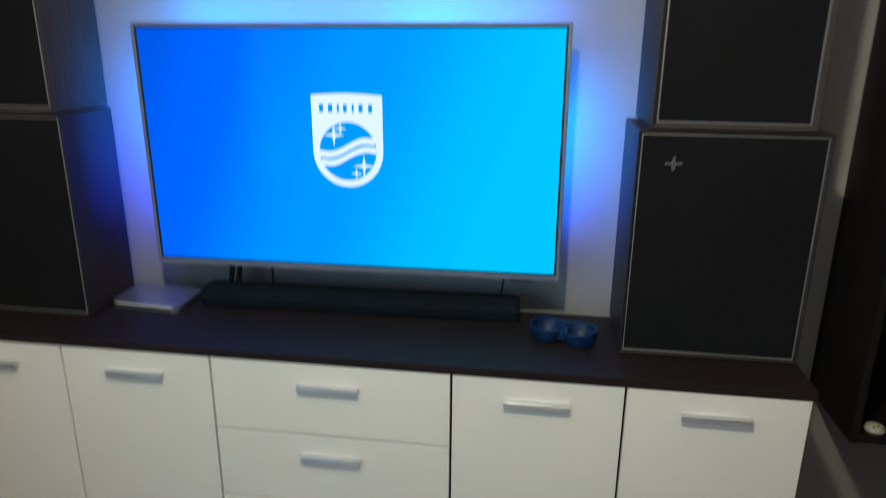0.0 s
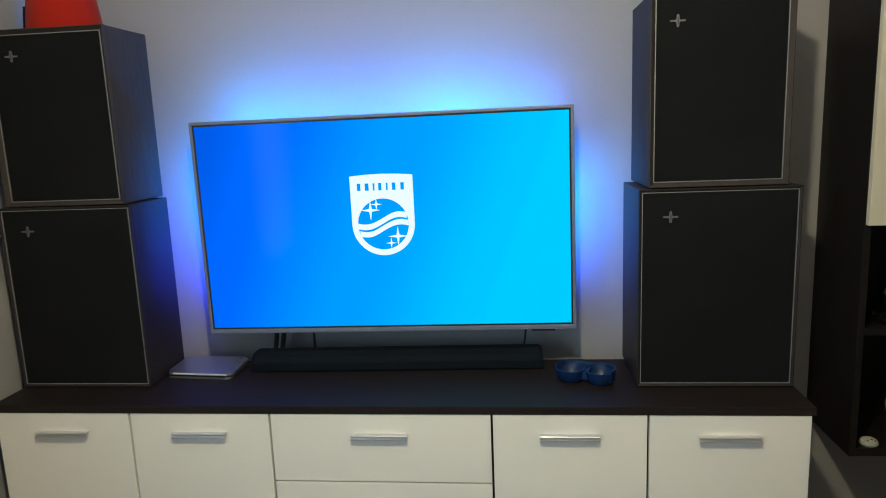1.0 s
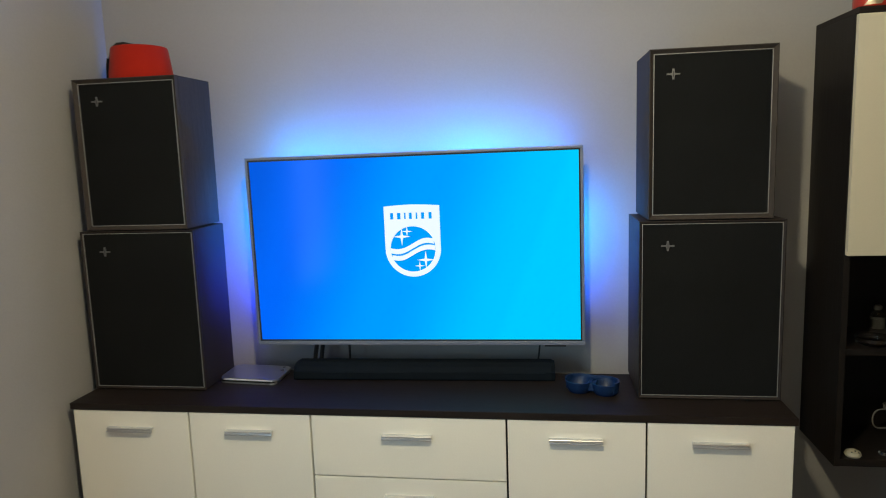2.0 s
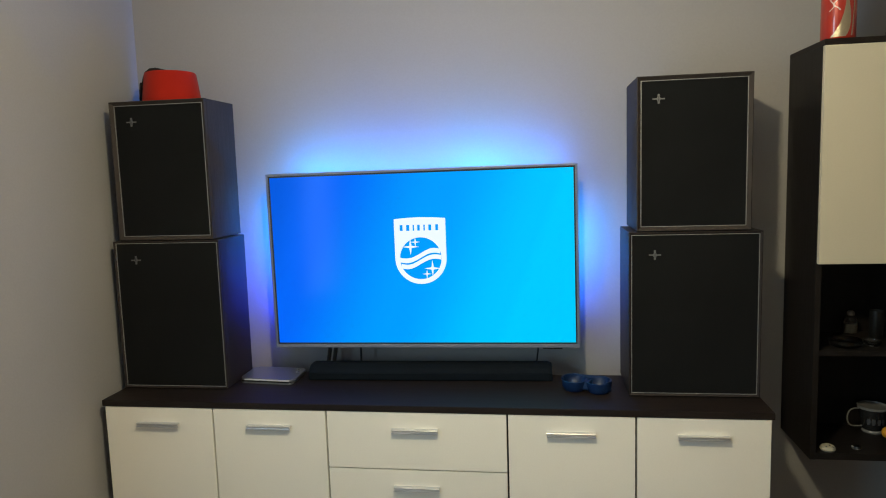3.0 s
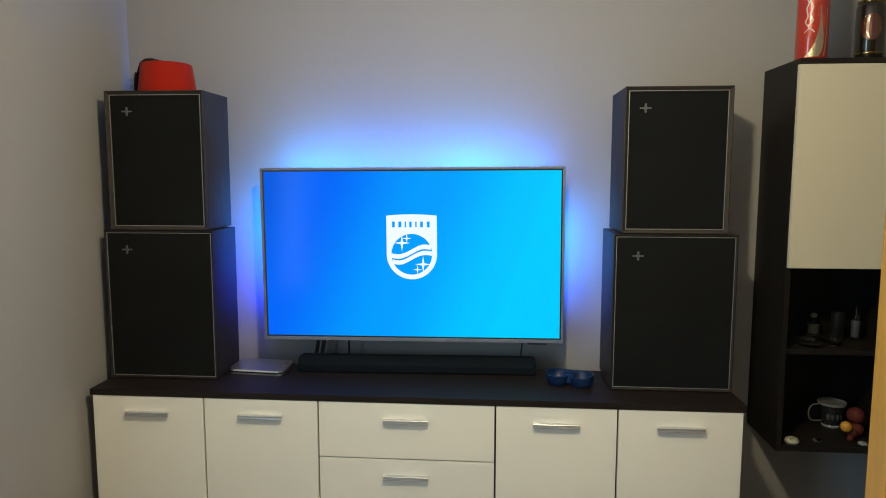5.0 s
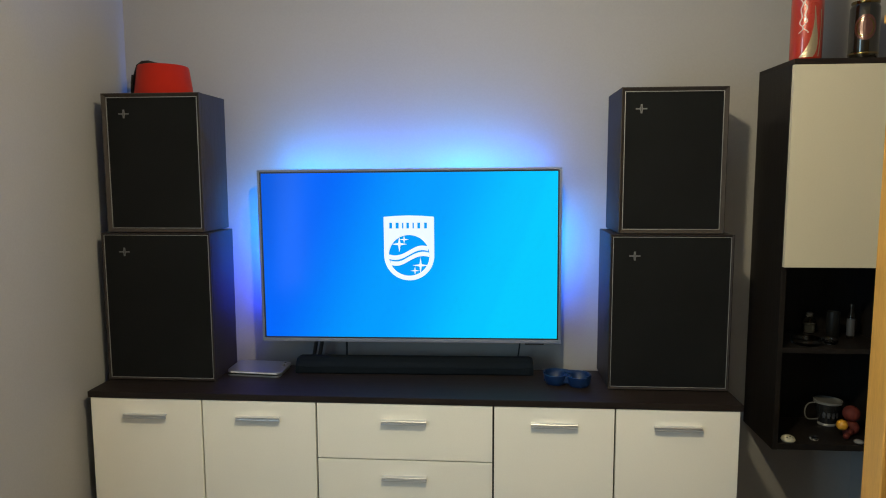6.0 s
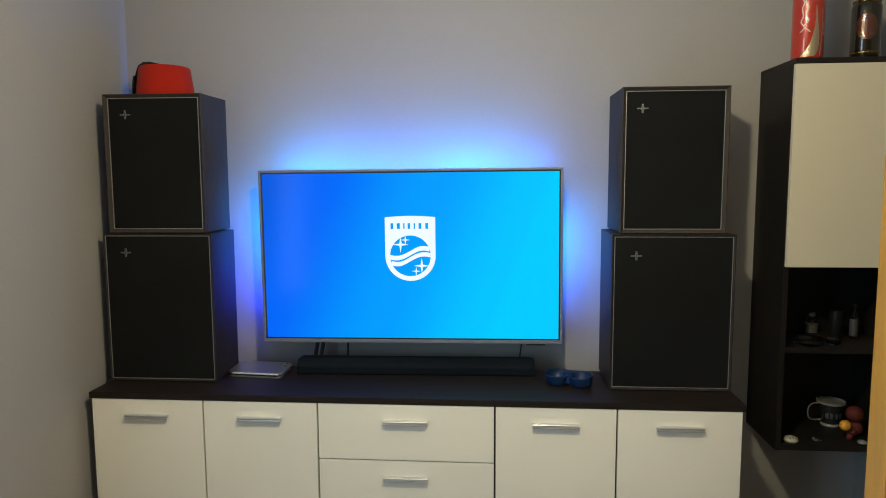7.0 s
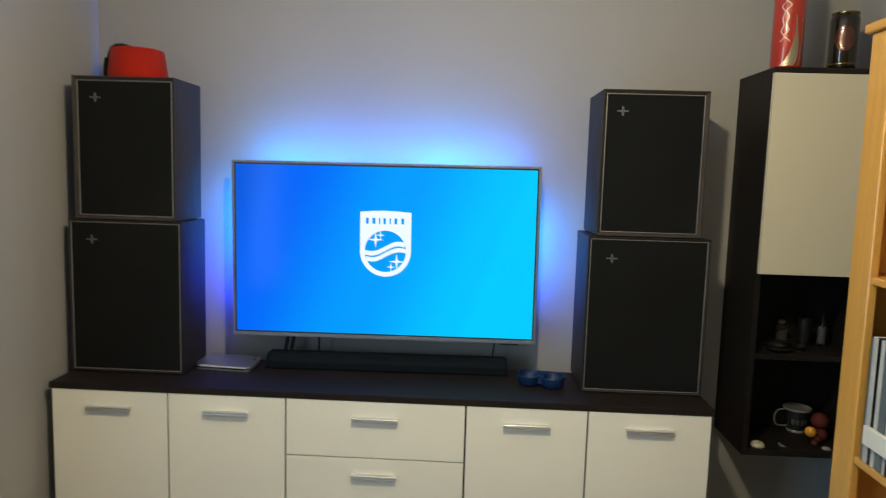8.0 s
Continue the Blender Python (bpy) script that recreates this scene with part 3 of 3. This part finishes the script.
# ---- on and in the wall cabinet ----
tin = thing("drink_tin", (2.430, 0.212, CZ1), label="large red drinks tin with a white swirl on the cabinet", category="tin")
part("tin_body", lathe([(0, 0), (0.046, 0), (0.050, 0.004), (0.052, 0.009), (0.052, 0.285), (0.046, 0.300), (0.044, 0.304), (0, 0.302)], 48), M_CANRED, tin, "red enamel", smooth=True)
tin.scale = (0.94, 0.94, 1.0)
part("tin_rim", lathe([(0.0455, 0.300), (0.0475, 0.304), (0.0475, 0.309), (0.044, 0.309), (0.043, 0.302)], 48), M_CANSILVER, tin, smooth=True)


def wrap(radius, rows):
    """A thin raised print on a round tin: rows of (height, angle from, angle to), degrees."""
    bm = bmesh.new()
    grid = []
    for z, a0, a1 in rows:
        grid.append([bm.verts.new((radius * math.cos(radians(a0 + (a1 - a0) * k / 8)), radius * math.sin(radians(a0 + (a1 - a0) * k / 8)), z)) for k in range(9)])
    for p, q in zip(grid, grid[1:]):
        for k in range(8):
            bm.faces.new((p[k], p[k + 1], q[k + 1], q[k]))
    return bm


swirl = [(0.008, -137, -88), (0.016, -128, -81), (0.030, -117, -74), (0.050, -105, -70), (0.075, -96, -71), (0.100, -90, -75), (0.130, -87, -80), (0.170, -88, -85)]
part("swirl", wrap(0.0525, swirl), M_CANSILVER, tin, "pale silver swirl")
thin = [(0.010 + 0.15 * u, -68 + 9 * math.sin(2.4 * u), -63 + 8 * math.sin(2.4 * u)) for u in (k / 20 for k in range(21))]
part("swirl", wrap(0.0526, thin), M_CANSILVER, tin)
# the script on the tin as plain wavy bars
for lo, amp, wid in ((-133, 9, 5), (-118, 11, 6)):
    bar_rows = [(0.085 + 0.19 * u, lo + amp * math.sin(u * 31 + lo) * (0.6 + 0.4 * math.cos(u * 9)) - wid / 2, lo + amp * math.sin(u * 31 + lo) * (0.6 + 0.4 * math.cos(u * 9)) + wid / 2) for u in (k / 60 for k in range(61))]
    part("lettering_bar", wrap(0.0527, bar_rows), M_SCRIPT, tin)

beer = thing("beer_can", (2.630, 0.245, CZ1), label="black and gold beer can standing on the cabinet", category="can")
part("can_body", lathe([(0, 0), (0.038, 0), (0.042, 0.006), (0.0475, 0.016), (0.0475, 0.173), (0.044, 0.184), (0.041, 0.189), (0, 0.187)], 48), M_CANBLACK, beer, "glossy black", smooth=True)
beer.scale = (0.95, 0.95, 1.0)
part("can_rim", lathe([(0.0415, 0.186), (0.0445, 0.190), (0.0445, 0.196), (0.041, 0.196), (0.040, 0.189)], 48), M_GOLD, beer, smooth=True)
part("gold_band", lathe([(0.0476, 0.022), (0.0481, 0.023), (0.0481, 0.028), (0.0476, 0.029)], 48), M_GOLD, beer, smooth=True)
oval = [(0.108 + 0.042 * math.cos(a), -112 - 42 * math.sin(a), -112 + 42 * math.sin(a)) for a in (math.pi * k / 16 for k in range(1, 16))]
part("label_oval", wrap(0.0480, oval), M_LABELRED, beer, "dark red oval label")
part("label_ring", wrap(0.0482, [(0.108 + 0.030 * math.cos(a), -112 - 31 * math.sin(a) - 3, -112 - 31 * math.sin(a) + 3) for a in (math.pi * k / 16 for k in range(-15, 16))]), M_GOLD, beer, "thin gold ring")

solo("ashtray", lathe([(0, 0.0), (0.036, 0.0), (0.047, 0.006), (0.0505, 0.018), (0.0500, 0.023), (0.0470, 0.0245), (0.0435, 0.0225), (0.038, 0.011), (0.026, 0.007), (0, 0.007)], 36), M_GLASS, (2.489, 0.225, SH), label="low round glass ashtray on the dark shelf", category="ashtray", smooth=True)
shaker = thing("salt_shaker", (2.578, 0.405, SH), label="glass salt shaker filled with white salt", category="shaker")
part("glass_body", lathe([(0, 0.0), (0.020, 0.0), (0.022, 0.004), (0.022, 0.040), (0.018, 0.056), (0.012, 0.064), (0, 0.064)], 28), M_GLASS, shaker, smooth=True)
part("salt", lathe([(0, 0.003), (0.018, 0.003), (0.0195, 0.006), (0.0195, 0.034), (0, 0.036)], 28), M_SALT, shaker, "white salt", smooth=True)
part("cap", lathe([(0, 0.064), (0.012, 0.064), (0.0125, 0.074), (0.008, 0.079), (0, 0.080)], 24), M_STOPPER, shaker, "dull metal cap", smooth=True)
tall = [(0, 0.0), (0.019, 0.0), (0.021, 0.003), (0.0215, 0.095), (0.0190, 0.095), (0.0180, 0.012), (0, 0.010)]
solo("drinking_glass", lathe(tall, 32), M_FROST, (2.630, 0.335, SH), label="frosted straight drinking glass on the shelf", category="glass", smooth=True)
solo("glass_dish", lathe([(0, 0.0), (0.018, 0.0), (0.024, 0.008), (0.026, 0.018), (0.023, 0.018), (0.020, 0.009), (0.014, 0.005), (0, 0.005)], 28), M_GLASS, (2.575, 0.235, SH), label="tiny round glass dish on the shelf", category="dish", smooth=True)
vial = thing("glass_bottle", (2.688, 0.325, SH), label="narrow glass bottle with a dark grey label on the shelf", category="bottle")
part("glass_body", lathe([(0, 0.0), (0.012, 0.0), (0.0135, 0.003), (0.0135, 0.085), (0.010, 0.096), (0.0075, 0.100), (0.0075, 0.125), (0, 0.125)], 24), M_GLASS, vial, smooth=True)
part("bottle_label", lathe([(0.0139, 0.010), (0.0141, 0.011), (0.0141, 0.070), (0.0139, 0.071)], 24), M_DARKGREY, vial, smooth=True)

mug = thing("mug", (2.644, 0.366, FL), label="black patterned mug with white rim and white handle", category="mug")
part("cup", lathe([(0, 0.002), (0.026, 0.002), (0.030, 0.012), (0.036, 0.035), (0.045, 0.075), (0.048, 0.092), (0.0455, 0.092), (0.042, 0.075), (0.032, 0.03), (0, 0.016)], 40), M_MUGBLACK, mug, smooth=True)
part("rim", lathe([(0.0462, 0.085), (0.0488, 0.0855), (0.0492, 0.094), (0.0445, 0.094), (0.044, 0.086)], 40), M_CERAMIC, mug, "white rim", smooth=True)
part("foot", lathe([(0, 0), (0.031, 0), (0.033, 0.004), (0.030, 0.010), (0, 0.010)], 40), M_CERAMIC, mug, smooth=True)
hp = [(-0.034 - 0.051 * math.sin(math.pi * u) ** 0.75, -0.008 * math.sin(math.pi * u), 0.082 - 0.062 * u + 0.012 * math.sin(math.pi * 2 * u)) for u in (k / 20 for k in range(21))]
part("handle", tube(hp, 0.0027, 10), M_CERAMIC, mug, "white looped handle", smooth=True)
part("lining", lathe([(0.0438, 0.0915), (0.040, 0.0895), (0.030, 0.089), (0, 0.089)], 40), M_CERAMIC, mug, "white inside", smooth=True)
for k, a in enumerate((-130, -108, -84, -62)):
    part("pattern", wrap(0.0405, [(0.034, a - 5, a + 5), (0.046, a - 9, a + 9), (0.060, a - 4, a + 4)]), M_DARKGREY, mug)


def ball(r, squash=1.0, n=14):
    return lathe([(r * math.sin(math.pi * k / n), r * squash * (1 - math.cos(math.pi * k / n))) for k in range(n + 1)], 28)


solo("yellow_ball", ball(0.019), M_YELLOW, (2.632, 0.232, FL + 0.028), label="small yellow decorative ball resting on red ornaments", category="ornament", smooth=True)
orn = thing("red_ornament", (2.672, 0.262, FL), label="cluster of dark red decorative balls in the niche", category="ornament")
for x, y, z, r in ((-0.030, -0.044, 0.0, 0.011), (-0.012, -0.016, 0.0, 0.018), (0.010, 0.004, 0.0, 0.026), (0.010, 0.010, 0.046, 0.029)):
    bm = ball(r)
    bmesh.ops.translate(bm, vec=(x, y, z), verts=bm.verts)
    part("ball", bm, M_RED, orn, smooth=True)
trk = thing("trinket", (2.432, 0.190, FL), label="small ivory trinket with dark specks in the niche", category="trinket")
part("shell", lathe([(0, 0), (0.020, 0), (0.024, 0.006), (0.020, 0.015), (0.010, 0.020), (0, 0.021)], 24), M_IVORY, trk, smooth=True)
for x, y, z in ((-0.009, -0.013, 0.0135), (0.002, -0.010, 0.0165), (0.010, -0.014, 0.0125)):
    bm = ball(0.0028)
    bmesh.ops.translate(bm, vec=(x, y, z), verts=bm.verts)
    part("speck", bm, M_STOPPER, trk)
solo("glass_stone", ball(0.015, 0.5), M_GLASS, (2.524, 0.200, FL), label="small clear glass stone in the niche", category="ornament", smooth=True)
solo("glass_stone", ball(0.016, 0.5), M_CERAMIC, (2.664, 0.178, FL), label="small bluish white stone in the niche", category="ornament", smooth=True)

# ---- the pine bookcase by the side wall ----
BX, BY0, BY1, BTOP = 2.394, -1.20, -0.352, 1.992
book = thing("bookcase", (BX, BY0, 0), label="orange pine bookcase with wide front posts", category="bookcase")
bw, bd = BY1 - BY0, XR - 0.004 - BX
for y0, y1 in ((bw - 0.090, bw), (0.0, 0.090)):
    part("post", box(0, 0.024, y0, y1, 0, BTOP - 0.024, 0.006, 3), M_PINE, book)
for y0, y1 in ((bw - 0.024, bw), (0.0, 0.024)):
    part("side_panel", box(0.024, bd, y0, y1, 0, BTOP - 0.024, 0.002), M_PINE, book)
part("top_board", box(-0.014, bd, -0.012, bw + 0.012, BTOP - 0.024, BTOP, 0.006, 3), M_PINE_SHELF, book)
part("back_panel", box(bd - 0.008, bd, 0.024, bw - 0.024, 0.06, BTOP - 0.024), M_PINE, book)
for z in (0.06, 0.46, 0.875, 1.340, 1.66):
    part("shelf", box(0.004, bd - 0.008, 0.092, bw - 0.092, z, z + 0.020, 0.004), M_PINE_SHELF, book)
    part("shelf_end", box(0.026, bd - 0.008, bw - 0.092, bw - 0.024, z, z + 0.020), M_PINE_SHELF, book)
rng = random.Random(9)
y = BY1 - 0.112
k = 0
while y > BY0 + 0.20:
    t = rng.choice((0.012, 0.018, 0.026, 0.010))
    m = (M_BINDER_B, M_PAPER, M_SMOKE, M_BINDER_W, M_BINDER_B)[k % 5]
    hgt = 0.315 + rng.uniform(-0.008, 0.008)
    solo("folder", box(0, 0.225, -t, 0, 0, hgt, 0.002), m, (BX + 0.006 + rng.uniform(0, 0.008), y, 0.8955), label="thin grey document folder standing upright on the pine shelf", category="folder", group="folders on the shelf")
    y -= t + 0.0015
    k += 1
solo("label_card", box(0, 0.012, -0.14, 0, 0, 0.048, 0.003), M_WHITEPL, (BX - 0.004, BY1 - 0.132, 0.945), label="white plastic clip across the folders", category="clip")
